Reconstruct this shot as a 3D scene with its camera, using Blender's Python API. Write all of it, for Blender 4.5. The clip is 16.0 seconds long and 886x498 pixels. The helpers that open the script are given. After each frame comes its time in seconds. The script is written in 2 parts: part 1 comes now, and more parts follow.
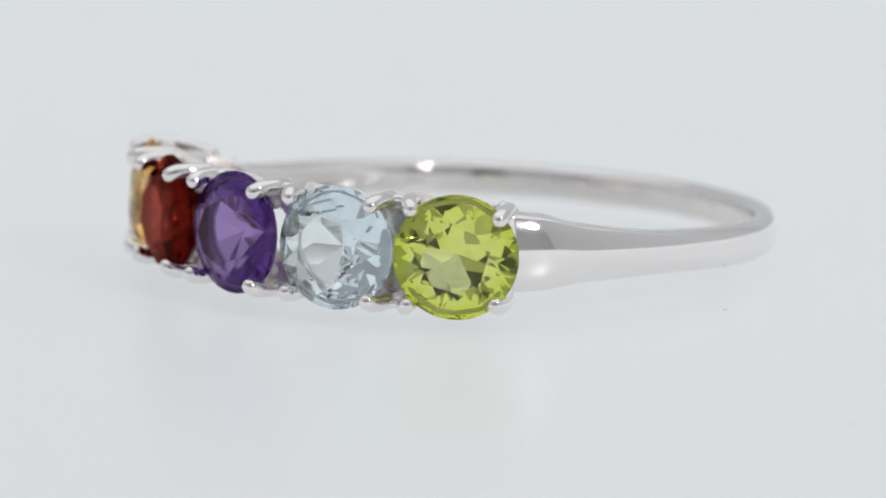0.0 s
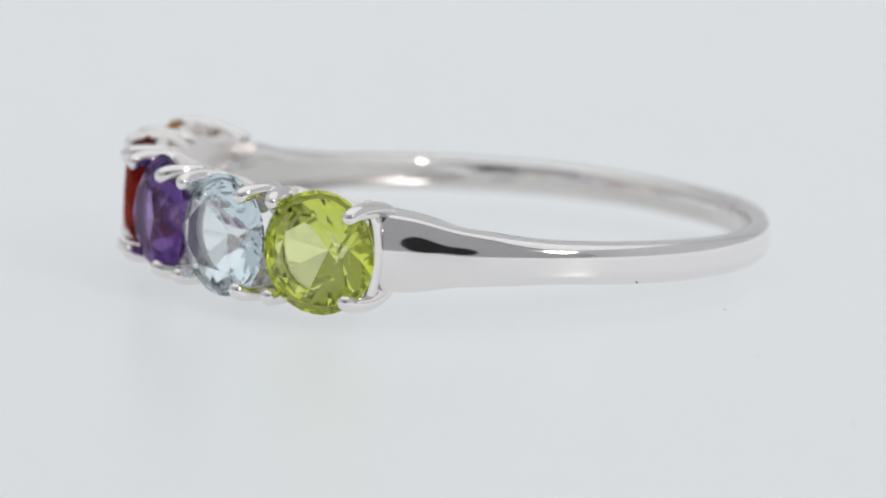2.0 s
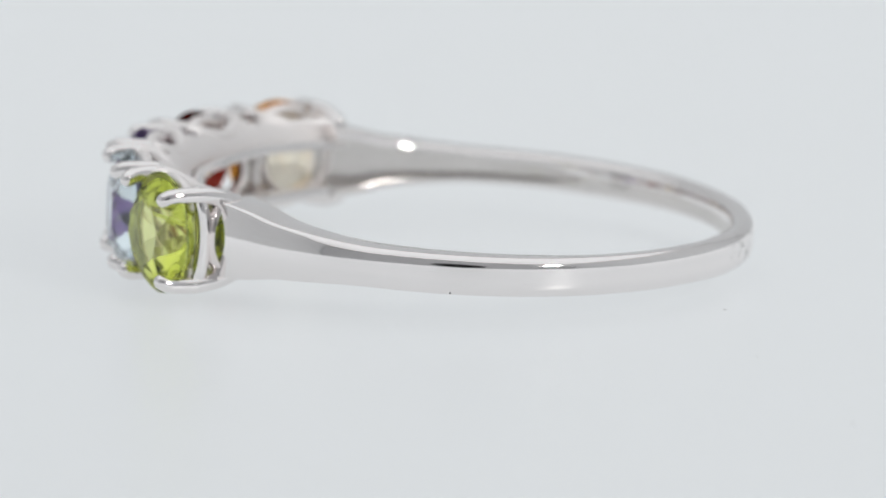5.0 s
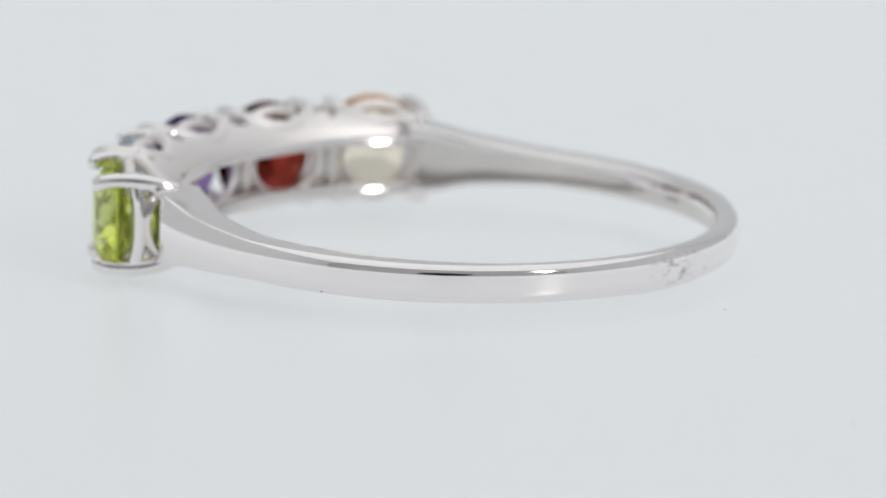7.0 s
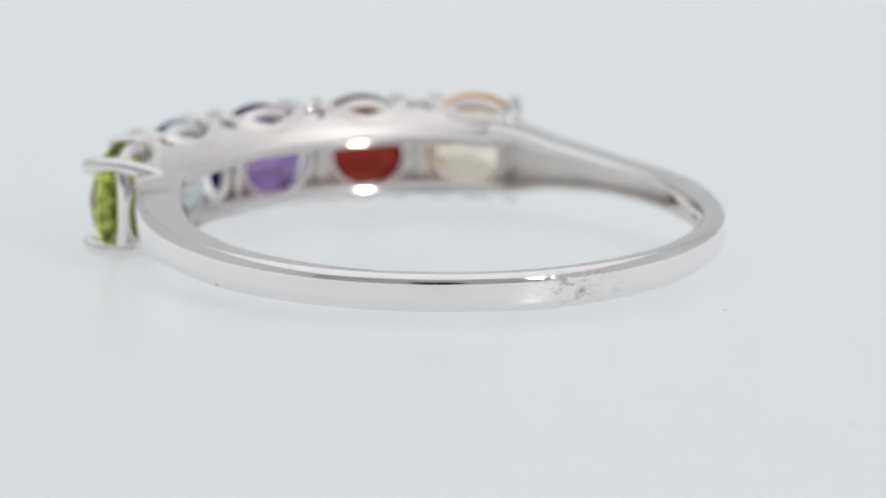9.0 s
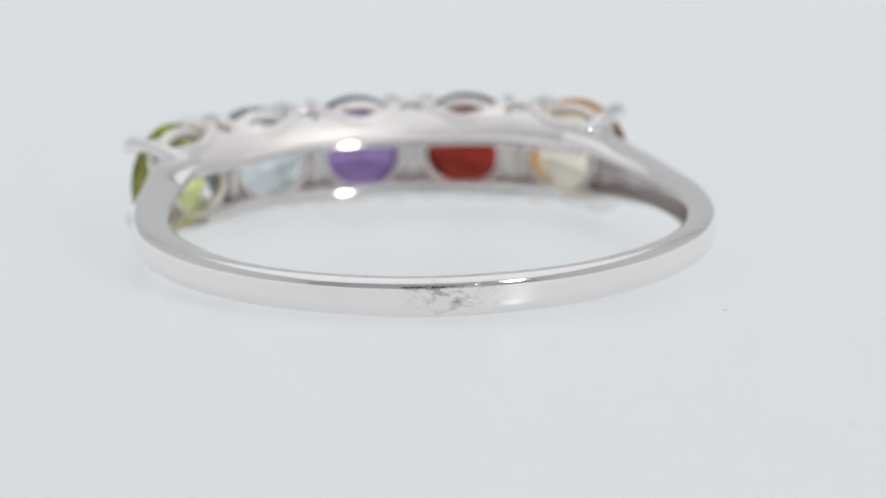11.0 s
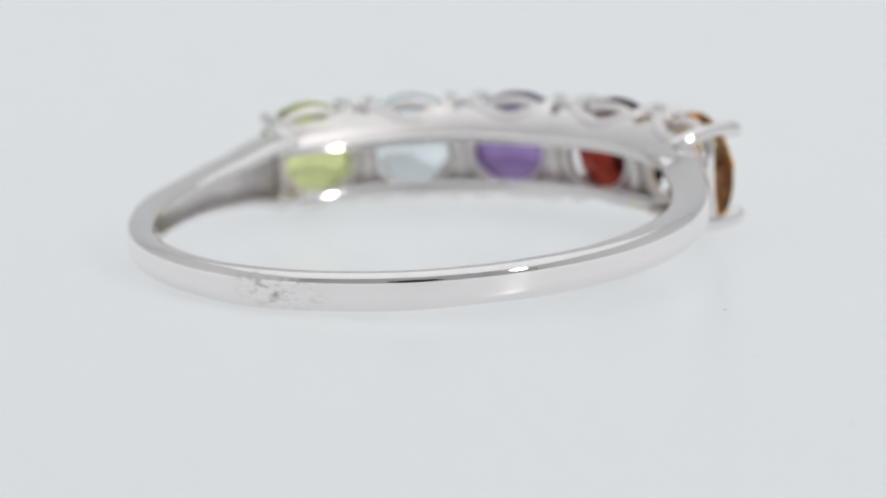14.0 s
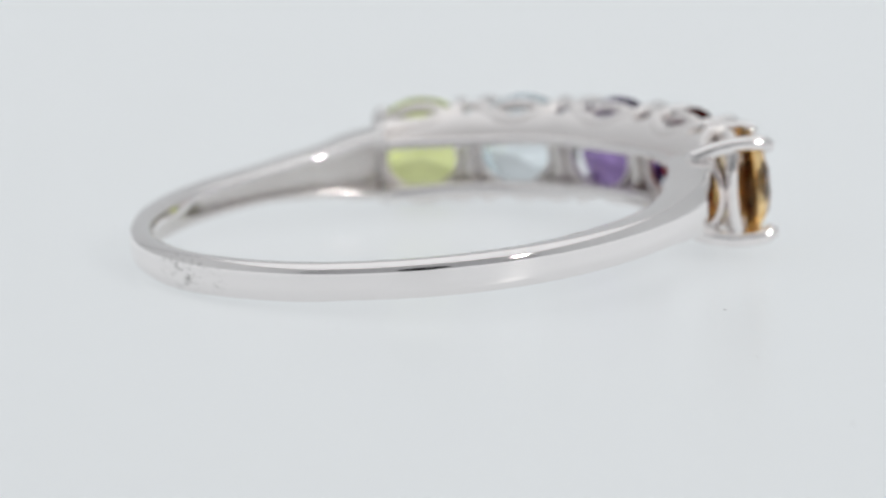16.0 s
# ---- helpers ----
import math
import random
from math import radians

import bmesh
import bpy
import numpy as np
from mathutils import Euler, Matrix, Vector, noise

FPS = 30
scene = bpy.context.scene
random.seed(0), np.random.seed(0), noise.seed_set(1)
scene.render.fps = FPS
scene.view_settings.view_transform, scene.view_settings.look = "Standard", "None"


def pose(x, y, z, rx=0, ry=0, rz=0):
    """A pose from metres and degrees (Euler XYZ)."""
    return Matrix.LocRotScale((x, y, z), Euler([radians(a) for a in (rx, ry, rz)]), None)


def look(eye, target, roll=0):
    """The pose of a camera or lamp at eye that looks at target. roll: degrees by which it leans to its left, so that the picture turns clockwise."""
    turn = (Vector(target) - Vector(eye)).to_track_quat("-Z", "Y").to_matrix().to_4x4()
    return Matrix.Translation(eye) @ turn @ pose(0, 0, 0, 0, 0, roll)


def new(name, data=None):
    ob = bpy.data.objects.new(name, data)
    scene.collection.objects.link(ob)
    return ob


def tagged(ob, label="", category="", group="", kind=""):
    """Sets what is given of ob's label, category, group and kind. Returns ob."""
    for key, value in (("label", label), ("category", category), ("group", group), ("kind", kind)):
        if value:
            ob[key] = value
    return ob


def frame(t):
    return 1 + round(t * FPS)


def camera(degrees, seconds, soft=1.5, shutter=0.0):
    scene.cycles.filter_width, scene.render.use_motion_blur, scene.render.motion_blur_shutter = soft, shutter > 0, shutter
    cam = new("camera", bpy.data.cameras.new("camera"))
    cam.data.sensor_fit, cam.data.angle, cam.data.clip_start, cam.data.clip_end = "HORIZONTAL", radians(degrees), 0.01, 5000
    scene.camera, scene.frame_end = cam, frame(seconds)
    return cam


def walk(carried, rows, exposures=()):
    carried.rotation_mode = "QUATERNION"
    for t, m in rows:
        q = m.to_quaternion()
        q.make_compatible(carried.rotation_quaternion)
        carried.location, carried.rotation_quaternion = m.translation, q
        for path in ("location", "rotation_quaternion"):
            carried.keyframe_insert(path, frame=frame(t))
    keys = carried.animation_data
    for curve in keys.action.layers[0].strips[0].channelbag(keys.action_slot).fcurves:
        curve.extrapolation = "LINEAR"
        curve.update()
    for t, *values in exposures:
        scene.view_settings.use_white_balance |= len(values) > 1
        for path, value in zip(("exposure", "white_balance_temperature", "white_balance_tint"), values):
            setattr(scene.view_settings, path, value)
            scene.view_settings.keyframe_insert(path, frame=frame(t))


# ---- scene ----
MM = 0.001

# ---- camera: a macro lens that stands still in front of the turning ring ----
cam = camera(12.78, 16.0, soft=1.9)
EYE = (0.0, -141.3 * MM, 25.95 * MM)
walk(cam, [(0.0, pose(*EYE, 90 - 10.36, 0.0, 0.098)), (16.0, pose(*EYE, 90 - 10.36, 0.0, 0.098))])
cam.data.dof.use_dof = True
cam.data.dof.focus_distance = 131.5 * MM
cam.data.dof.aperture_fstop = 66.0

# ---- light: a photo tent with a lit ceiling panel and one small lamp ----
scene.view_settings.exposure = 0.0
world = bpy.data.worlds.new("world")
scene.world = world
world.use_nodes = True
world.node_tree.nodes["Background"].inputs[0].default_value = (0.8, 0.85, 0.9, 1)
world.node_tree.nodes["Background"].inputs[1].default_value = 0.02

TENT_X, TENT_BACK, TENT_FRONT, TENT_TOP = 0.30, 0.34, -0.30, 0.36
PANEL = 0.58
TABLE = -0.42 * MM     # height of the table top
LAMP = (0.118, -0.150, 0.105)


def area(name, where, at, size, watts, colour, shape="SQUARE"):
    d = bpy.data.lights.new(name, "AREA")
    d.shape, d.size, d.energy, d.color = shape, size, watts, colour
    o = new(name, d)
    o.matrix_world = look(where, at)
    return o


area("panel_light", (0, 0.02, TENT_TOP - 0.012), (0, 0.0201, 0), PANEL, 0.44, (1.0, 1.0, 1.0))
area("spot_light", LAMP, (0, 0, 0.002), 0.021, 0.115, (1.0, 0.98, 0.95), "DISK")


# ---- materials ----
def material(name):
    m = bpy.data.materials.new(name)
    m.use_nodes = True
    return m, m.node_tree.nodes, m.node_tree.links, m.node_tree.nodes["Principled BSDF"]


def setin(node, **vals):
    for k, v in vals.items():
        node.inputs[k.replace("_", " ")].default_value = v


def noise_bump(nt, links, bsdf, scale, strength, distance, detail=4.0, coord="Object"):
    tc = nt.new("ShaderNodeTexCoord")
    n = nt.new("ShaderNodeTexNoise")
    setin(n, Scale=scale, Detail=detail)
    links.new(tc.outputs[coord], n.inputs["Vector"])
    b = nt.new("ShaderNodeBump")
    setin(b, Strength=strength, Distance=distance)
    links.new(n.outputs[0], b.inputs["Height"])
    links.new(b.outputs[0], bsdf.inputs["Normal"])
    return tc, n


def plain(name, colour, rough, metal=0.0, scale=400.0, strength=0.2, distance=0.0002, vary=0.06, spec=0.5):
    m, nt, links, b = material(name)
    setin(b, Roughness=rough, Metallic=metal)
    b.inputs["Specular IOR Level"].default_value = spec
    tc, n = noise_bump(nt, links, b, scale, strength, distance)
    n2 = nt.new("ShaderNodeTexNoise")
    setin(n2, Scale=scale * 0.06, Detail=3.0)
    links.new(tc.outputs["Object"], n2.inputs["Vector"])
    r = nt.new("ShaderNodeValToRGB")
    r.color_ramp.elements[0].position, r.color_ramp.elements[1].position = 0.3, 0.7
    r.color_ramp.elements[0].color = (*[c * (1 - vary) for c in colour], 1)
    r.color_ramp.elements[1].color = (*[min(1, c * (1 + vary)) for c in colour], 1)
    links.new(n2.outputs[0], r.inputs[0])
    links.new(r.outputs[0], b.inputs["Base Color"])
    return m


def silver(name, scuffed=False):
    """Polished white metal: faint polishing waves, fine hairlines; the shank also has a scuffed patch at its back."""
    m, nt, links, b = material(name)
    setin(b, Metallic=1.0, Roughness=0.06)
    b.inputs["Base Color"].default_value = (0.94, 0.905, 0.895, 1)
    tc, n = noise_bump(nt, links, b, 260.0, 0.05, 0.0004, 2.0)
    if scuffed:
        mp = nt.new("ShaderNodeMapping")
        setin(mp, Scale=(1000, 1000, 1000), Location=(10.2, -1.5, 0.1))
        links.new(tc.outputs["Object"], mp.inputs["Vector"])
        st = nt.new("ShaderNodeMapping")
        setin(st, Scale=(0.4, 0.62, 1.5))
        links.new(mp.outputs[0], st.inputs["Vector"])
        ln = nt.new("ShaderNodeVectorMath")
        ln.operation = "LENGTH"
        links.new(st.outputs[0], ln.inputs[0])
        fade = nt.new("ShaderNodeMapRange")
        setin(fade, From_Min=0.5, From_Max=1.3, To_Min=1.0, To_Max=0.0)
        links.new(ln.outputs["Value"], fade.inputs["Value"])
        sn = nt.new("ShaderNodeTexNoise")
        setin(sn, Scale=3.4, Detail=5.0, Roughness=0.7)
        links.new(st.outputs[0], sn.inputs["Vector"])
        cut = nt.new("ShaderNodeMapRange")
        setin(cut, From_Min=0.50, From_Max=0.72, To_Min=0.0, To_Max=1.0)
        links.new(sn.outputs[0], cut.inputs["Value"])
        mul = nt.new("ShaderNodeMath")
        mul.operation = "MULTIPLY"
        links.new(fade.outputs[0], mul.inputs[0])
        links.new(cut.outputs[0], mul.inputs[1])
        mix = nt.new("ShaderNodeMix")
        mix.data_type = "RGBA"
        mix.inputs[6].default_value = (0.94, 0.905, 0.895, 1)
        mix.inputs[7].default_value = (0.42, 0.40, 0.39, 1)
        links.new(mul.outputs[0], mix.inputs[0])
        links.new(mix.outputs[2], b.inputs["Base Color"])
        ro = nt.new("ShaderNodeMapRange")
        setin(ro, To_Min=0.06, To_Max=0.22)
        links.new(mul.outputs[0], ro.inputs["Value"])
        links.new(ro.outputs[0], b.inputs["Roughness"])
        dent = nt.new("ShaderNodeBump")
        setin(dent, Strength=0.5, Distance=0.00002)
        links.new(mul.outputs[0], dent.inputs["Height"])
        links.new(b.inputs["Normal"].links[0].from_node.outputs[0], dent.inputs["Normal"])
        links.new(dent.outputs[0], b.inputs["Normal"])
    return m


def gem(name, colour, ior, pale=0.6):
    """Clear cut stone: tinted glass with faint inner clouds, its tint painted paler round its axis."""
    m, nt, links, b = material(name)
    nt.remove(b)
    g = nt.new("ShaderNodeBsdfGlass")
    setin(g, Roughness=0.035, IOR=ior)
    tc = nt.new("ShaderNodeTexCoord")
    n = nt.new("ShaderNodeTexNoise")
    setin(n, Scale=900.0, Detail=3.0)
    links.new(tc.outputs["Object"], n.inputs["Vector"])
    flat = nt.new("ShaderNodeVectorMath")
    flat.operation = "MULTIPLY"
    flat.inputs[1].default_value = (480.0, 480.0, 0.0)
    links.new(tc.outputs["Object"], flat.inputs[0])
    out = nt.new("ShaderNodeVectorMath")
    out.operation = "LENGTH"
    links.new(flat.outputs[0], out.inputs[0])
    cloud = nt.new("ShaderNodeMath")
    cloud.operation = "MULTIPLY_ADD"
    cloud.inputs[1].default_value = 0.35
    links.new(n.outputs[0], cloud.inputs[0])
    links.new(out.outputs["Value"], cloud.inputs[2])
    # tint pales towards the axis to imitate light's shorter path through the stone
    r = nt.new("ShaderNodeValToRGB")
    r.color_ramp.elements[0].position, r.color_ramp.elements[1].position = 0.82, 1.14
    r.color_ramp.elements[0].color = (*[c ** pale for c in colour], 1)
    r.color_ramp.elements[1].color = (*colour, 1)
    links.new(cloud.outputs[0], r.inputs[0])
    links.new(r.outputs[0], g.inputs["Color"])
    links.new(g.outputs[0], nt["Material Output"].inputs["Surface"])
    return m


SILVER = silver("polished_silver")
SHANK = silver("polished_silver_shank", True)
SOFT = silver("soft_polished_silver")
SOFT.node_tree.nodes["Principled BSDF"].inputs["Roughness"].default_value = 0.1
SATIN = silver("satin_silver")
SATIN.node_tree.nodes["Principled BSDF"].inputs["Roughness"].default_value = 0.55
CAST = plain("cast_silver", (0.74, 0.71, 0.69), 0.26, 1.0, 1600.0, 0.35, 0.00006, 0.12)
STAMP = plain("stamped_silver", (0.26, 0.25, 0.24), 0.45, 1.0, 3000.0, 0.3, 0.00002)
GEMS = [("peridot", "round brilliant-cut yellow-green peridot held by silver prongs", gem("peridot_green", (0.90, 0.945, 0.47), 1.67, 0.5)),
        ("blue_topaz", "round brilliant-cut pale sky-blue topaz held by silver prongs", gem("topaz_blue", (0.935, 0.98, 1.0), 1.62, 0.6)),
        ("amethyst", "round brilliant-cut deep violet amethyst held by silver prongs", gem("amethyst_violet", (0.50, 0.38, 0.64), 1.55, 0.72)),
        ("garnet", "round brilliant-cut dark red garnet held by silver prongs", gem("garnet_red", (0.40, 0.07, 0.05), 1.75, 0.58)),
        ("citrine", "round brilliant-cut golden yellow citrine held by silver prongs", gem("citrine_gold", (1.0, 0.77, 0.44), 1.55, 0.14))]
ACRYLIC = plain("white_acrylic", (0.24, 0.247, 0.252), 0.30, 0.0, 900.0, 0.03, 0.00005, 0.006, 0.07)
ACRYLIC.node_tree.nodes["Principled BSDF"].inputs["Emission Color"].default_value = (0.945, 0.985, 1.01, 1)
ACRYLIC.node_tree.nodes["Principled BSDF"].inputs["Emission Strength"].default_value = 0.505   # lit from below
FABRIC = plain("white_tent_fabric", (0.82, 0.825, 0.83), 0.9, 0.0, 1800.0, 0.3, 0.0002, 0.02, 0.2)
CURTAIN = plain("grey_front_curtain", (0.54, 0.54, 0.55), 0.9, 0.0, 1500.0, 0.3, 0.0002, 0.08, 0.2)
BLACK = plain("black_anodised_metal", (0.012, 0.012, 0.013), 0.5, 0.0, 900.0, 0.1, 0.0001, 0.1, 0.3)
ALUMINIUM = plain("brushed_aluminium", (0.72, 0.73, 0.74), 0.35, 1.0, 800.0, 0.2, 0.0001)
DUST = plain("grey_dust", (0.40, 0.40, 0.41), 0.9, 0.0, 5000.0, 0.3, 0.00002)


# ---- mesh helpers (millimetres in, metres out) ----
def finish(name, bm, mat, parent=None, label="", smooth=None):
    me = bpy.data.meshes.new(name)
    bmesh.ops.recalc_face_normals(bm, faces=bm.faces)
    for v in bm.verts:
        v.co *= MM
    if smooth is not None:
        for f in bm.faces:
            f.smooth = True
    bm.to_mesh(me)
    bm.free()
    if smooth is not None:
        me.set_sharp_from_angle(angle=radians(smooth))
    me.materials.append(mat)
    ob = new(name, me)
    if parent:
        ob.parent = parent
    if label:
        ob["label"] = label
    return ob


def share(name, mesh_ob, parent, m, label=""):
    ob = new(name, mesh_ob.data)
    ob.parent = parent
    ob.matrix_local = m
    if label:
        ob["label"] = label
    return ob


def box_bm(x0, x1, y0, y1, z0, z1, bevel=0.0):
    bm = bmesh.new()
    bmesh.ops.create_cube(bm, size=1.0)
    for v in bm.verts:
        v.co = Vector(((x0 + x1) / 2 + v.co.x * (x1 - x0), (y0 + y1) / 2 + v.co.y * (y1 - y0), (z0 + z1) / 2 + v.co.z * (z1 - z0)))
    if bevel:
        bmesh.ops.bevel(bm, geom=bm.edges[:], offset=bevel, segments=2, affect="EDGES")
    return bm


def smooth_path(pts, n):
    """Catmull-Rom through the points, n steps a span."""
    p = [Vector(q) for q in pts]
    p = [2 * p[0] - p[1]] + p + [2 * p[-1] - p[-2]]
    out = []
    for i in range(1, len(p) - 2):
        for k in range(n):
            t = k / n
            out.append(0.5 * (2 * p[i] + (p[i + 1] - p[i - 1]) * t + (2 * p[i - 1] - 5 * p[i] + 4 * p[i + 1] - p[i + 2]) * t * t
                              + (3 * p[i] - p[i - 1] - 3 * p[i + 1] + p[i + 2]) * t ** 3))
    out.append(p[-2])
    return out


def tube(bm, path, radii, sides=12, flat=1.0, round_start=True, round_end=True):
    """A rod along a path with a radius at each end, its ends rounded."""
    n = len(path)
    rs = [radii[0] + (radii[1] - radii[0]) * i / (n - 1) for i in range(n)]
    pts, rad = list(path), rs
    if round_start:
        d = (pts[0] - pts[1]).normalized()
        pts = [pts[0] + d * rs[0] * s for s in (0.98, 0.85, 0.5)] + pts
        rad = [rs[0] * s for s in (0.2, 0.53, 0.87)] + rad
    if round_end:
        d = (pts[-1] - pts[-2]).normalized()
        pts = pts + [path[-1] + d * rs[-1] * s for s in (0.5, 0.85, 0.98)]
        rad = rad + [rs[-1] * s for s in (0.87, 0.53, 0.2)]
    side = None
    rings = []
    for i, c in enumerate(pts):
        d = (pts[min(i + 1, len(pts) - 1)] - pts[max(i - 1, 0)]).normalized()
        if side is None:
            side = d.cross(Vector((0, 0, 1)))
            if side.length < 0.1:
                side = d.cross(Vector((1, 0, 0)))
        side = (side - d * side.dot(d)).normalized()
        up = d.cross(side)
        rings.append([bm.verts.new(c + (side * math.cos(a) + up * math.sin(a) * flat) * rad[i])
                      for a in [2 * math.pi * k / sides for k in range(sides)]])
    for a, b in zip(rings, rings[1:]):
        for k in range(sides):
            bm.faces.new((a[k], a[(k + 1) % sides], b[(k + 1) % sides], b[k]))
    bm.faces.new(rings[0])
    bm.faces.new(rings[-1])


def polar(a, r, z):
    """Degrees round the ring from the middle stone, distance from its axis, and along the axis."""
    return Vector((r * math.cos(radians(a)), r * math.sin(radians(a)), z))


def arc(a, r, z):
    """As polar, but round the head's own centre."""
    return polar(a, r - ARC_X, z) + Vector((ARC_X, 0, 0))


def between(x, table):
    """A smooth curve through the (x, y) pairs of a table."""
    n = len(table)
    if x <= table[0][0]:
        return table[0][1]
    for i in range(n - 1):
        (x0, y0), (x1, y1) = table[i], table[i + 1]
        if x <= x1:
            def tangent(j):
                if j in (0, n - 1):
                    return 0.0 if j else (table[1][1] - table[0][1]) / (table[1][0] - table[0][0])
                a = (table[j][1] - table[j - 1][1]) / (table[j][0] - table[j - 1][0])
                b = (table[j + 1][1] - table[j][1]) / (table[j + 1][0] - table[j][0])
                return 0.0 if a * b <= 0 else 2 * a * b / (a + b)
            h, t = x1 - x0, (x - x0) / (x1 - x0)
            return (y0 * (1 + 2 * t) * (1 - t) ** 2 + y1 * t * t * (3 - 2 * t)
                    + h * tangent(i) * t * (1 - t) ** 2 - h * tangent(i + 1) * t * t * (1 - t))
    return table[-1][1]


# ---- the setting: table top, tent, lamps ----
def setting():
    def wall(name, x0, x1, y0, y1, z0, z1, mat, label):
        ob = finish(name, box_bm(x0 / MM, x1 / MM, y0 / MM, y1 / MM, z0 / MM, z1 / MM, 0.5), mat)
        return tagged(ob, label, "wall", kind="structure")
    X, B, F, T = TENT_X, TENT_BACK, TENT_FRONT, TENT_TOP
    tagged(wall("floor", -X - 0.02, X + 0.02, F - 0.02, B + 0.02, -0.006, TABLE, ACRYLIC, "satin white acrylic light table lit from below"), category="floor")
    wall("wall_north", -X, X, B, B + 0.004, TABLE, T, FABRIC, "plain white fabric back of a photo tent")
    wall("wall_east", X, X + 0.004, F, B, TABLE, T, FABRIC, "plain white fabric side of a photo tent")
    wall("wall_west", -X - 0.004, -X, F, B, TABLE, T, FABRIC, "plain white fabric side of a photo tent")
    wall("wall_south", -X, X, F - 0.004, F, TABLE, T, CURTAIN, "dark grey curtain behind the camera")
    tagged(wall("ceiling", -X - 0.004, X + 0.004, F - 0.004, B + 0.004, T, T + 0.004, FABRIC, "plain white fabric roof of a photo tent"), category="ceiling")



def lens_barrel():
    """The black front of the macro lens, just behind the eye; it shows only as the dark marks on the polished band."""
    root = tagged(new("macro_lens"), "black macro lens facing the ring on the light table", "lens")
    root.matrix_world = pose(*EYE, 90 - 10.36, 0, 0.098) @ pose(0, 0, 0.008)
    bm = bmesh.new()
    rows = [(0, 0), (16, -0.5), (22, -2.0), (26, -2.6), (27, -1.5), (27, 30), (0, 30)]
    rings = [[bm.verts.new((r * math.cos(t), r * math.sin(t), z)) for t in [2 * math.pi * k / 40 for k in range(40)]] for r, z in rows[1:-1]]
    for a, b in zip(rings, rings[1:]):
        for k in range(40):
            bm.faces.new((a[k], a[(k + 1) % 40], b[(k + 1) % 40], b[k]))
    bm.faces.new(rings[0])
    bm.faces.new(rings[-1])
    finish("barrel", bm, BLACK, root, "", 30)


setting()
lens_barrel()

# ---- the ring ----
STONE_STEP = 20.3
ARC_X = -0.2           # the head follows a slightly flatter arc, round a point behind the ring's centre
HEAD_TURN = -0.5       # the head sits a little askew on the band
SPAN = 49.5            # the head reaches this far to each side
WIDTH = [(48, 1.40), (54, 1.29), (64, 0.92), (84, 0.63), (106, 0.62), (134, 0.60), (158, 0.59), (180, 0.61)]
OUTER = [(48, 11.3), (54, 11.1), (64, 10.75), (84, 10.45), (100, 10.42), (180, 10.40)]
CROWN = [(48, 0.31), (64, 0.23), (90, 0.18), (120, 0.19), (180, 0.19)]
POWER = [(48, 2.0), (64, 2.2), (90, 4.0), (120, 4.8), (180, 4.8)]
INNER_R = 9.12
INNER = [(48, 9.12), (80, 9.13), (104, 9.28), (135, 9.56), (180, 9.58)]   # the band thins out towards its back
DROP = [(48, -0.12), (54, -0.07), (64, 0.0), (74, 0.05), (95, 0.06), (130, 0.08), (150, 0.08), (163, 0.13), (180, 0.10)]   # is deeper on its underside
SAG = [(48, 0.0), (70, 0.02), (95, 0.07), (120, 0.10), (180, 0.10)]   # and lies a little lower than the head
BULGE = [(50, 0.0), (75, 0.10), (100, 0.16), (135, 0.14), (170, 0.17), (190, 0.08), (215, 0.0)]   # wider on the side of the green stone


def shank(parent):
    """Band from one side of the head round the back to the other: flat inside with a hollow under each shoulder."""
    bm = bmesh.new()
    rings = []
    steps = 200
    for i in range(steps + 1):
        a = SPAN - 1.0 + (360 - 2 * SPAN + 2.0) * i / steps
        s = a if a <= 180 else 360 - a
        w, ro, b, n = between(s, WIDTH), between(s, OUTER), between(s, CROWN), between(s, POWER)
        ri = between(s, INNER) + 0.012 * math.sin(radians(3 * a))
        drop = 1 + between(s, DROP) / w
        w *= 1 + 0.012 * math.sin(radians(5 * a + 40))
        g = max(0.03, min(w - 0.26, between(s, [(48, 0.98), (54, 0.90), (62, 0.62), (84, 0.36), (102, 0.24), (110, 0.05), (180, 0.03)])))
        d = between(s, [(48, 1.75), (55, 1.25), (64, 0.85), (78, 0.58), (98, 0.42), (110, 0.0), (180, 0.0)])
        prof = []
        for k in range(21):
            u = -1 + 2 * k / 20
            u = math.copysign(abs(u) ** 0.8, u)
            prof.append((ro - b * abs(u) ** n, w * u * 0.97))
        rim = ro - b
        up = [(rim - 0.03, w * 0.985 + 0.012), (rim - 0.12, w + 0.018), ((rim + ri) / 2 + 0.1, w + 0.03), (ri + 0.27, w + 0.015),
              (ri + 0.14, w - 0.03), (ri + 0.05, w - 0.09), (ri, w - 0.17)]
        e = min(1.0, d / 0.3)
        lip = [(ri, g + 0.07 * e), (ri + 0.025 * e, g + 0.02 * e), (ri + 0.08 * e, g), (ri + d, g - 0.02)]
        prof += up + lip + [(r, -z) for r, z in reversed(up + lip)]
        out = between(a, BULGE)
        prof = [(r + out, (z if z > 0 else z * drop) - between(s, SAG)) for r, z in prof]
        rings.append([bm.verts.new(polar(a, r, z)) for r, z in prof])
    for p, q in zip(rings, rings[1:]):
        for k in range(len(p)):
            f = bm.faces.new((p[k], p[(k + 1) % len(p)], q[(k + 1) % len(p)], q[k]))
            f.material_index = 1 if 30 <= k <= 35 else 0
    bm.faces.new(rings[0])
    bm.faces.new(rings[-1])
    ob = finish("shank", bm, SHANK, parent, "polished silver band, scuffed at its back", 38)
    ob.data.materials.append(CAST)
    return ob


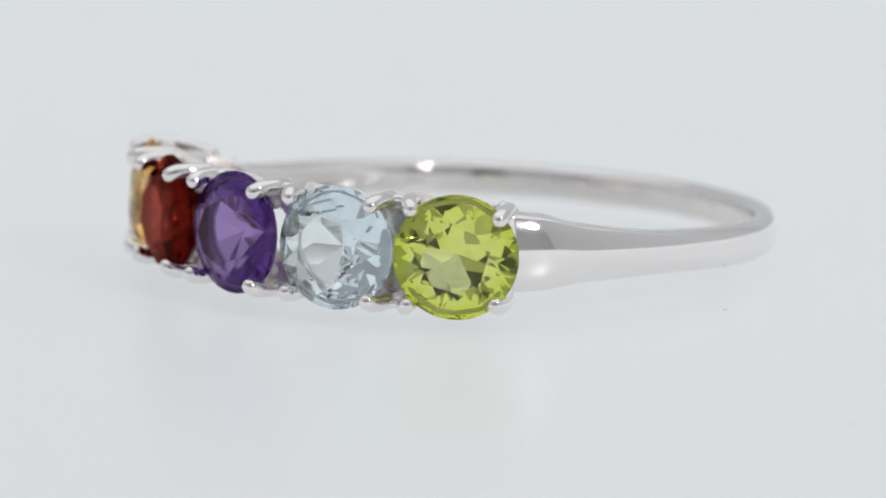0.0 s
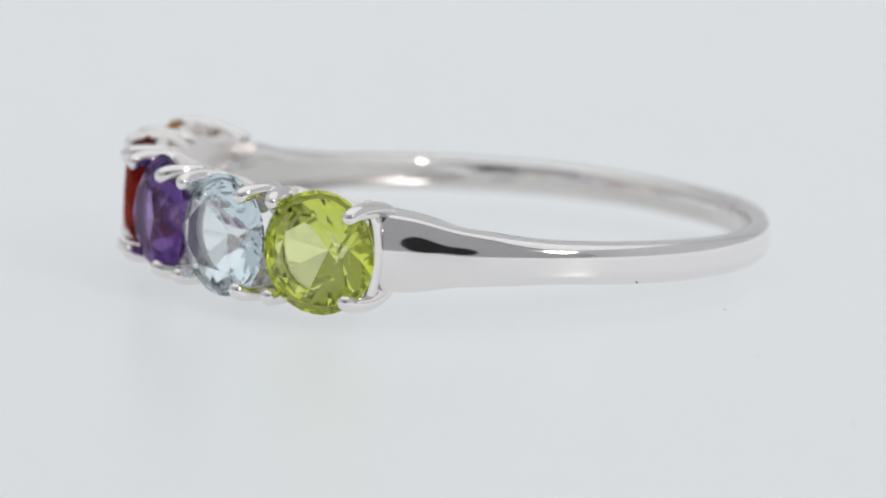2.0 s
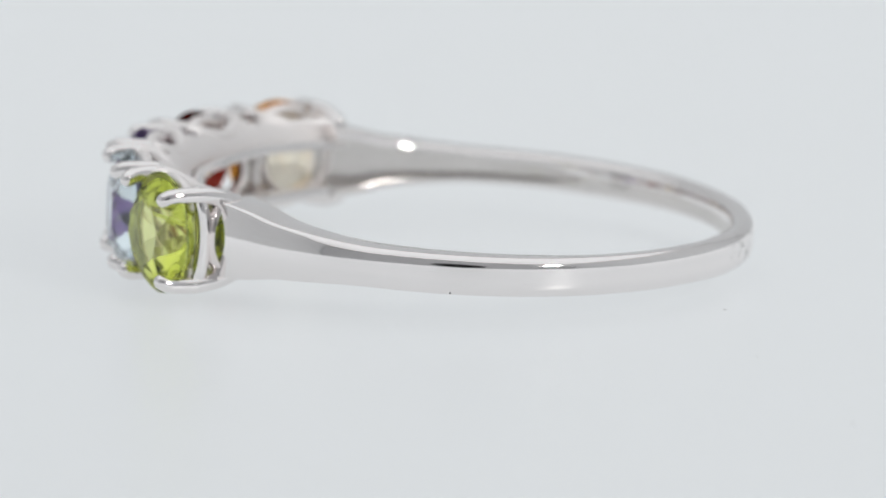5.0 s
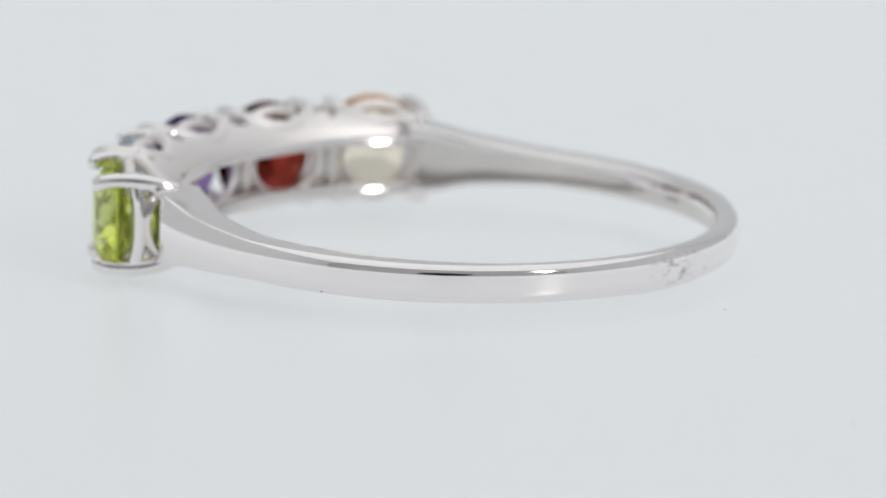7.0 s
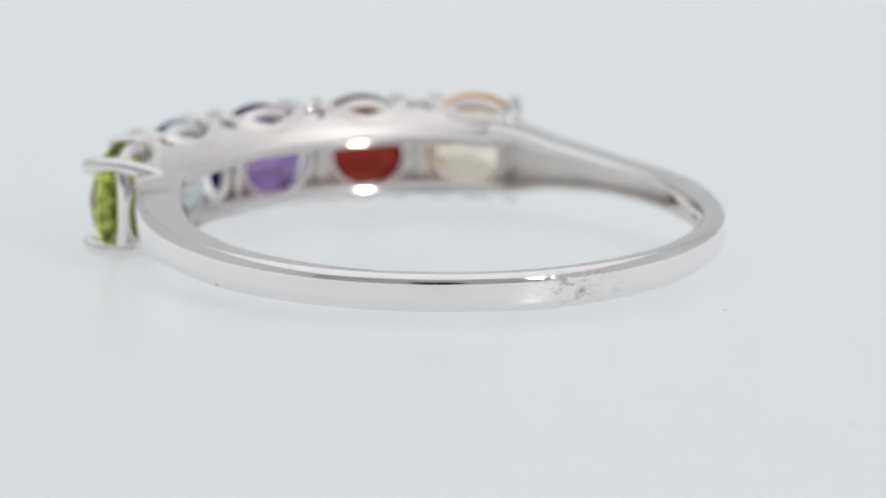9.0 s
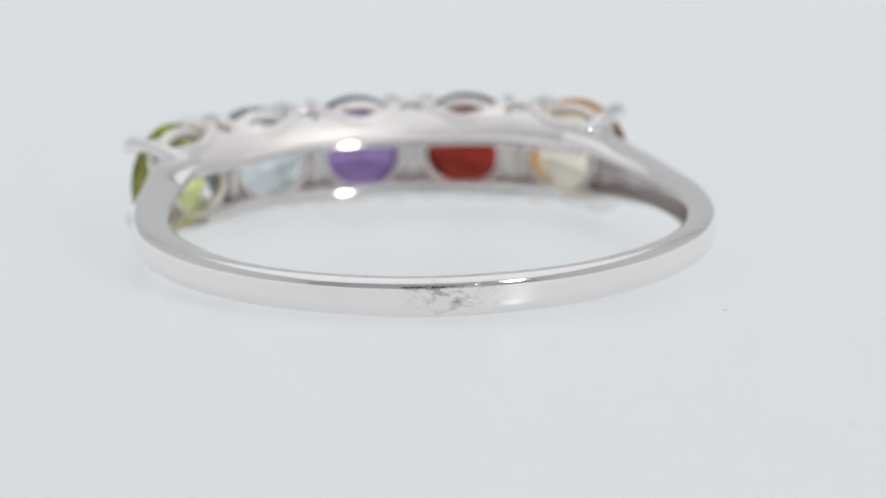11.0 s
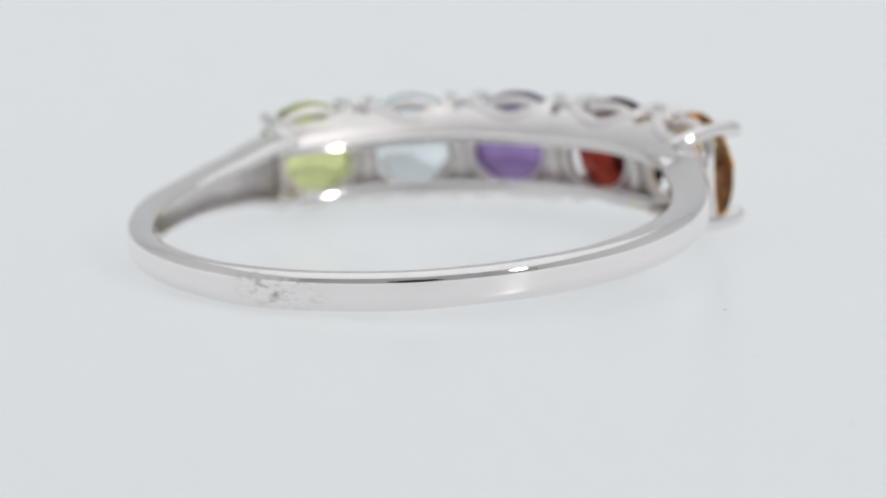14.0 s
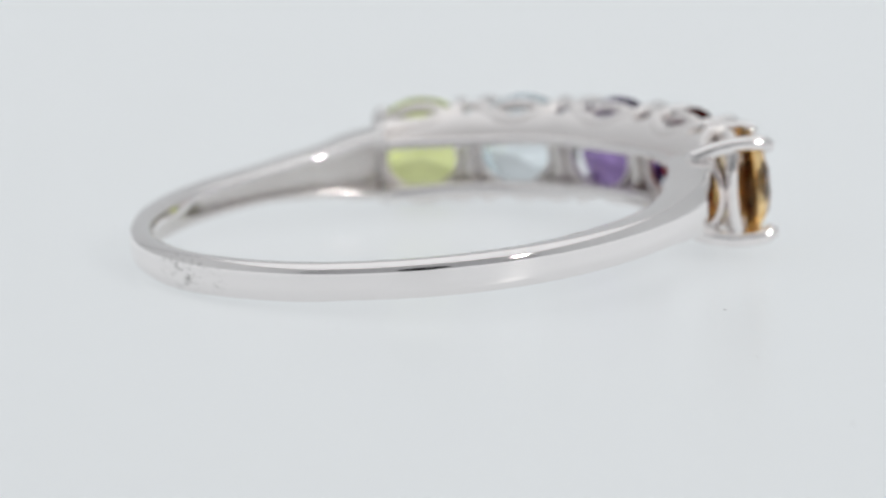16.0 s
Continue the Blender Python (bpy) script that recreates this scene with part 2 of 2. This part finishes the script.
def gallery(parent):
    """Back plate of the head: a curved plate with a round hole behind each stone."""
    bm = bmesh.new()
    half, low, r0, r1, hole, seg = 1.34, -0.05, 10.55, 10.8, 1.42, 32
    cw = radians(STONE_STEP / 2) * (r0 - ARC_X)
    turns = [-math.atan2(half, cw) + 2 * math.atan2(half, cw) * j / 8 for j in range(8)]
    turns += [math.atan2(half, cw) + (math.pi - 2 * math.atan2(half, cw)) * j / 16 for j in range(16)]
    turns += [math.pi + t for t in turns[:8]] + [math.pi + t for t in turns[8:24]]
    seg, corner = len(turns), 8
    for k in range(-2, 3):
        mid = k * STONE_STEP + HEAD_TURN
        rows = {}
        for layer, r in (("in", r0), ("out", r1)):
            circ, edge = [], []
            for j in range(seg):
                t = turns[j]
                c, s = math.cos(t), math.sin(t)
                circ.append((c * hole, s * 1.2))
                f = min(cw / abs(c) if abs(c) > 1e-6 else 99, half / abs(s) if abs(s) > 1e-6 else 99)
                x = c * f
                if abs(k) == 2 and x * k > 0:
                    x = math.copysign(min(abs(x), 1.55), x)
                edge.append((x, s * f))
            rows[layer] = [[bm.verts.new(arc(mid + math.degrees(x / (r0 - ARC_X)), r, y + low)) for x, y in loop] for loop in (circ, edge)]
        for j in range(seg):
            m = (j + 1) % seg
            (ci, ei), (co, eo) = rows["in"], rows["out"]
            bm.faces.new((ci[j], ci[m], ei[m], ei[j]))
            bm.faces.new((co[j], eo[j], eo[m], co[m]))
            bm.faces.new((ci[j], co[j], co[m], ci[m]))
            joined = j < corner and k < 2 or seg // 2 <= j < seg // 2 + corner and k > -2
            if not joined:
                bm.faces.new((ei[j], ei[m], eo[m], eo[j]))
    bmesh.ops.remove_doubles(bm, verts=bm.verts, dist=0.001)
    return finish("back_plate", bm, CAST, parent, "silver plate with a round hole behind each stone", 35)


def window_rims(plate):
    """Raised rim round each hole, on the inner side of the plate."""
    bm = bmesh.new()
    n, m = 36, 8
    rings = []
    for j in range(n):
        t = 2 * math.pi * j / n
        c, sn = math.cos(t), math.sin(t)
        rings.append([bm.verts.new(((1.50 + 0.15 * math.cos(q)) * c, (1.28 + 0.15 * math.cos(q)) * sn, 0.2 * math.sin(q)))
                      for q in [2 * math.pi * i / m for i in range(m)]])
    for j in range(n):
        p, q = rings[j], rings[(j + 1) % n]
        for i in range(m):
            bm.faces.new((p[i], p[(i + 1) % m], q[(i + 1) % m], q[i]))
    first = finish("window_rim", bm, SATIN, plate, "", 60)
    for k in range(-2, 3):
        mt = stone_pose(k) @ pose(0, 0, (10.55 - GIRDLE_R) * MM)
        if k == -2:
            first.matrix_local = mt
        else:
            share("window_rim", first, plate, mt)
    # ribs between the holes
    bm = bmesh.new()
    tube(bm, [Vector((0, -0.95 + 0.38 * i, -0.03 + 0.05 * math.sin(i * 1.3))) for i in range(6)], (0.22, 0.17), 10)
    rib = finish("rib", bm, CAST, plate, "", 60)
    for k in range(4):
        mt = stone_pose(k - 1.5) @ pose(0, 0, (10.5 - GIRDLE_R) * MM)
        if k == 0:
            rib.matrix_local = mt
        else:
            share("rib", rib, plate, mt)


def rail(name, parent, z0, z1):
    """Rounded bar along the inside edge of the head."""
    bm = bmesh.new()
    rings = []
    c = 0.09
    prof = [(9.22, z0 + c), (9.22, z1 - 0.29), (9.235, z1 - 0.23), (9.305, z1 - 0.045), (9.36, z1), (9.43, z1 + 0.015), (9.50, z1 + 0.01), (9.62, z1 - 0.03), (9.68, z1 - 0.12), (9.70, z0 + 0.08), (9.62, z0 + 0.01), (9.32, z0), (9.25, z0 + 0.03)]
    for i in range(61):
        a = -51 + 101 * i / 60
        dz = 0.035 * math.sin(radians(a * 9)) * (1 if z0 > 0 else -1)
        rings.append([bm.verts.new(arc(a, r, z + dz)) for r, z in prof])
    for p, q in zip(rings, rings[1:]):
        for k in range(len(p)):
            bm.faces.new((p[k], p[(k + 1) % len(p)], q[(k + 1) % len(p)], q[k]))
    bm.faces.new(rings[0])
    bm.faces.new(rings[-1])
    return finish(name, bm, SOFT, parent, "", 50)


GEM_R, GIRDLE_R = 2.10, 11.98


def brilliant(hp):
    """Round brilliant: table, stars, kites, halves, girdle, pavilion mains and halves; its table looks along +z."""
    bm = bmesh.new()
    hc, rt, rm, rl, gt = 0.32, 0.54, 0.79, 0.46, 0.02
    def at(r, deg, z):
        return bm.verts.new((GEM_R * r * math.cos(radians(deg)), GEM_R * r * math.sin(radians(deg)), GEM_R * z))
    c22 = math.cos(radians(22.5))
    T = [at(rt, 45 * k, hc + gt) for k in range(8)]
    M = [at(rm, 45 * k + 22.5, gt + hc * (1 - (rm * c22 - rt) / (1 - rt))) for k in range(8)]
    G = [at(1, 11.25 * k, gt) for k in range(32)]
    D = [at(1, 11.25 * k, -gt) for k in range(32)]
    L = [at(rl, 45 * k + 22.5, -gt - hp * (1 - rl * c22)) for k in range(8)]
    C = bm.verts.new((0, 0, -GEM_R * (hp + gt)))
    bm.faces.new(T)
    for k in range(8):
        n, p = (k + 1) % 8, (k - 1) % 8
        bm.faces.new((T[k], T[n], M[k]))
        g = [(4 * k + j) % 32 for j in range(5)]
        bm.faces.new((T[k], M[k], G[g[0]], M[p]))
        bm.faces.new((M[k], G[g[0]], G[g[1]], G[g[2]]))
        bm.faces.new((M[k], G[g[2]], G[g[3]], G[g[4]]))
        bm.faces.new((D[g[0]], L[k], C, L[p]))
        bm.faces.new((D[g[0]], D[g[1]], D[g[2]], L[k]))
        bm.faces.new((D[g[2]], D[g[3]], D[g[4]], L[k]))
    for k in range(32):
        m = (k + 1) % 32
        bm.faces.new((G[k], G[m], D[m], D[k]))
    return bm


def stone_pose(k):
    """From a stone's own space (z out of the table, y along the ring's axis) to the ring's."""
    a = k * STONE_STEP + HEAD_TURN - 0.28 * k * k + 0.26 * k
    rad, axis = polar(a, 1, 0), Vector((0, 0, 1))
    tang = axis.cross(rad)
    m = Matrix((tang, axis, rad)).transposed().to_4x4()
    m.translation = arc(a, GIRDLE_R, 0) * MM
    return m


def ring():
    root = new("gemstone_ring")
    tagged(root, "polished silver ring with five coloured round stones, lying on its side", "ring")
    band = shank(root)
    window_rims(gallery(root))
    rail("inner_rail", root, 0.60, 0.95)
    rail("inner_rail", root, -1.24, -0.88)
    # stamped marks inside the band, too worn to read
    for k, a in enumerate((-117.6, -118.9, -120.2, -121.6)):
        bm = bmesh.new()
        w = 0.28 - 0.05 * (k % 2)
        for z0, z1 in ((-w, -w + 0.12), (w - 0.16, w)):
            c = [polar(a + da, r, z) for r in (between(-a, INNER) - 0.012, between(-a, INNER) + 0.05) for da, z in ((-0.38, z0), (0.38, z0), (0.38, z1), (-0.38, z1))]
            v = [bm.verts.new(q) for q in c]
            for f in ((0, 1, 2, 3), (7, 6, 5, 4), (0, 4, 5, 1), (1, 5, 6, 2), (2, 6, 7, 3), (3, 7, 4, 0)):
                bm.faces.new([v[i] for i in f])
        finish("stamp_mark", bm, STAMP, band, "worn stamped mark" if k == 0 else "")
    bm = bmesh.new()
    bmesh.ops.create_icosphere(bm, subdivisions=1, radius=0.035)
    for v in bm.verts:
        v.co += polar(97.7, 10.44, -0.70)
    finish("pit", bm, BLACK, band, "tiny dark casting pit")
    # prong and arch shapes, in a stone's own space
    def prong_bm(sx, sy, y, outer):
        bm = bmesh.new()
        o = 1.42 if outer else 1.52
        path = [(sx * o, sy * (y - 0.10), 0.60), (sx * (o + 0.08), sy * y, 0.34), (sx * (o + 0.13), sy * (y + 0.04), -0.2), (sx * (o + 0.09), sy * (y + 0.02), -0.75)]
        if outer:    # runs straight back into the shoulder
            path = path[:3] + [(sx * 1.60, sy * (y + 0.02), -0.8), (sx * 1.60, sy * (y - 0.10), -1.45), (sx * 1.52, sy * (y - 0.32), -2.1)]
        tube(bm, smooth_path(path, 5), (0.28, 0.31 if outer else 0.29), 14)
        return bm
    def bridge_bm(sy):
        """Short bar that joins the prongs of two neighbours."""
        bm = bmesh.new()
        tube(bm, smooth_path([(-0.62, sy * 1.74, -0.30), (0, sy * 1.77, -0.42), (0.62, sy * 1.74, -0.30)], 6), (0.17, 0.17), 10)
        return bm
    def bent(u, y, z):
        """A place u along the head's curve, in a stone's own space."""
        r0 = GIRDLE_R - ARC_X
        f = u / (r0 + z)
        return ((r0 + z) * math.sin(f), y, (r0 + z) * math.cos(f) - r0)
    def arch_bm(sy, end):
        """U-shaped wire under the girdle and the solid wall between it and the inner rail."""
        bm = bmesh.new()
        path = smooth_path([(-1.56, sy * 1.72, -0.5), (-1.46, sy * 1.70, -0.95), (-0.8, sy * 1.48, -1.34), (0, sy * 1.33, -1.48),
                            (0.8, sy * 1.48, -1.34), (1.46, sy * 1.70, -0.95), (1.56, sy * 1.72, -0.5)], 6)
        if end:      # no upward leg on the side of the shoulder
            half = len(path) // 2
            tail = smooth_path([(0, sy * 1.33, -1.48), (0.7, sy * 1.34, -1.62), (1.35, sy * 1.30, -1.95)], 3 * 6 // 2)
            path = path[:half] + tail
            if end < 0:
                path = [Vector((-q.x, q.y, q.z)) for q in reversed(path)]
        tube(bm, path, (0.27, 0.27), 12)
        tube(bm, [Vector((1.80 * math.cos(t), sy * 1.80 * math.sin(t), -0.50)) for t in [radians(40 + 100 * i / 14) for i in range(15)]], (0.23, 0.23), 10)
        n = len(path)
        base = 0.84 if sy > 0 else -1.06
        sheets = []
        for off in (-0.12, 0.12):
            rows = [[], [], [], []]
            for i, q in enumerate(path):
                w = -1 + 2 * i / (n - 1)
                z = -1.58 + (0.2 if w * end > 0 else 0.08) * abs(w) ** 1.5
                rows[0].append(bm.verts.new(q + Vector((0, off, 0))))
                u0, u1, u2 = (1.52 * w, 1.50 * w, 1.45 * w) if w * end > 0 else (1.70 * w, 1.98 * w, 1.92 * w)
                y1 = sy * 1.34 + 0.25 * (base - sy * 0.9) + off + sy * 0.14 * abs(w)
                rows[1].append(bm.verts.new(bent(u0, y1 + sy * 0.07, z + 0.12)))
                rows[2].append(bm.verts.new(bent(u1, y1, z)))
                rows[3].append(bm.verts.new(bent(u2, base + off, -2.0)))
            sheets.append(rows)
        s0, s1 = sheets
        for i in range(n - 1):
            for j in (0, 1, 2):
                bm.faces.new((s0[j][i], s0[j][i + 1], s0[j + 1][i + 1], s0[j + 1][i]))
                bm.faces.new((s1[j][i], s1[j + 1][i], s1[j + 1][i + 1], s1[j][i + 1]))
            for j in (0, 3):
                bm.faces.new((s0[j][i], s1[j][i], s1[j][i + 1], s0[j][i + 1]))
        for i in (0, n - 1):
            for j in (0, 1, 2):
                bm.faces.new((s0[j][i], s0[j + 1][i], s1[j + 1][i], s1[j][i]))
        return bm
    def strut_bm(sx):
        """Upright bar that closes the head beside an outer stone."""
        bm = bmesh.new()
        tube(bm, smooth_path([(sx * 1.46, -1.62, -0.62), (sx * 1.62, -0.95, -0.74), (sx * 1.68, 0, -0.78), (sx * 1.62, 0.95, -0.74), (sx * 1.46, 1.62, -0.62)], 6), (0.27, 0.27), 14)
        return bm
    made = {}
    for sy in (-1, 1):
        for k in range(4):
            mt = stone_pose(k - 1.5)
            if k == 0:
                made["bridge", sy] = finish("bridge", bridge_bm(sy), SILVER, root, "", 60)
                made["bridge", sy].matrix_local = mt
            else:
                share("bridge", made["bridge", sy], root, mt)
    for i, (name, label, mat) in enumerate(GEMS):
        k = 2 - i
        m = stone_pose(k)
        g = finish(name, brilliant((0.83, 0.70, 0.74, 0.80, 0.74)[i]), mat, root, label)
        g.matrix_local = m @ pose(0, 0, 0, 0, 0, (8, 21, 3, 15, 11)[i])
        if abs(k) == 2:
            strut = finish("end_strut", strut_bm(k // 2), SILVER, root, "", 60)
            strut.matrix_local = m
        for sy in (-1, 1):
            side = k // 2 if abs(k) == 2 else 0
            if ("arch", sy, side) not in made:
                ob = made["arch", sy, side] = finish("basket_arch", arch_bm(sy, side), SATIN, root, "", 50)
                ob.matrix_local = m
            else:
                ob = share("basket_arch", made["arch", sy, side], root, m)
            for sx in (-1, 1):
                outer = abs(k) == 2 and sx * k > 0
                y = 1.52 if outer and k > 0 else 1.70
                key = (sx, sy, y, outer)
                if key not in made:
                    made[key] = finish("prong", prong_bm(sx, sy, y, outer), SILVER, ob, "", 50)
                else:
                    share("prong", made[key], ob, Matrix())
    return root


RING = ring()


# ---- dust on the light table ----
def dust(x, y, size, flat):
    bm = bmesh.new()
    bmesh.ops.create_icosphere(bm, subdivisions=2, radius=size)
    for v in bm.verts:
        v.co *= 1 + 0.35 * noise.noise(v.co * 9 / size + Vector((x, y, 0)))
        v.co = Vector((v.co.x * 1.4, v.co.y, v.co.z * flat + size * flat * 0.8))
    ob = finish("dust_speck", bm, DUST, None, "", 60)
    ob.location = (x * MM, y * MM, TABLE)
    tagged(ob, "tiny grey dust speck lying on the white table", "dust", "dust on the table")


dust(9.41, -8.64, 0.045, 0.3)
dust(12.04, -26.18, 0.035, 0.3)
dust(9.92, -16.48, 0.025, 0.3)


# ---- what moves: the ring turns slowly on its support, which sways a little ----
TURN = -10.969         # degrees a second
RING_IN_TABLE = pose(1.16 * MM, -0.41 * MM, 1.51 * MM, -2.0, -2.7, 225.1)
# seconds, lean about x and y in degrees, lift in millimetres, turn in degrees
SWAY = [(0, -1.51, -0.75, 0.09, -0.05), (1, -1.59, -0.40, 0.09, 0.10), (2, -1.51, 0.02, 0.12, 0.13), (3, -1.24, 0.29, 0.17, 0.08), (4, -1.06, 0.40, 0.18, -0.02),
        (6.5, -0.73, 0.37, 0.12, -0.07), (7.5, -0.37, 0.36, 0.07, -0.02), (8.5, 0.05, 0.37, 0.00, 0.02), (11, 0.86, 0.44, -0.15, 0.05), (12, 1.25, 0.37, -0.16, 0.05),
        (13, 1.50, 0.24, -0.16, 0.01), (14, 1.62, -0.08, -0.14, -0.01), (15, 1.49, -0.56, -0.12, -0.06), (16, 1.25, -0.95, -0.11, -0.12)]


def motions():
    rows = []
    for i in range(33):
        t = i * 0.5
        rx, ry, lift, turn = [between(t, [(r[0], r[j]) for r in SWAY]) for j in (1, 2, 3, 4)]
        m = pose(0, 0, 0, rx) @ pose(0, 0, 0, 0, 0, TURN * t + turn)
        rows.append((t, pose(0.10 * MM, 0, lift * MM, 0, ry, 0) @ m @ RING_IN_TABLE))
    walk(RING, rows)


motions()
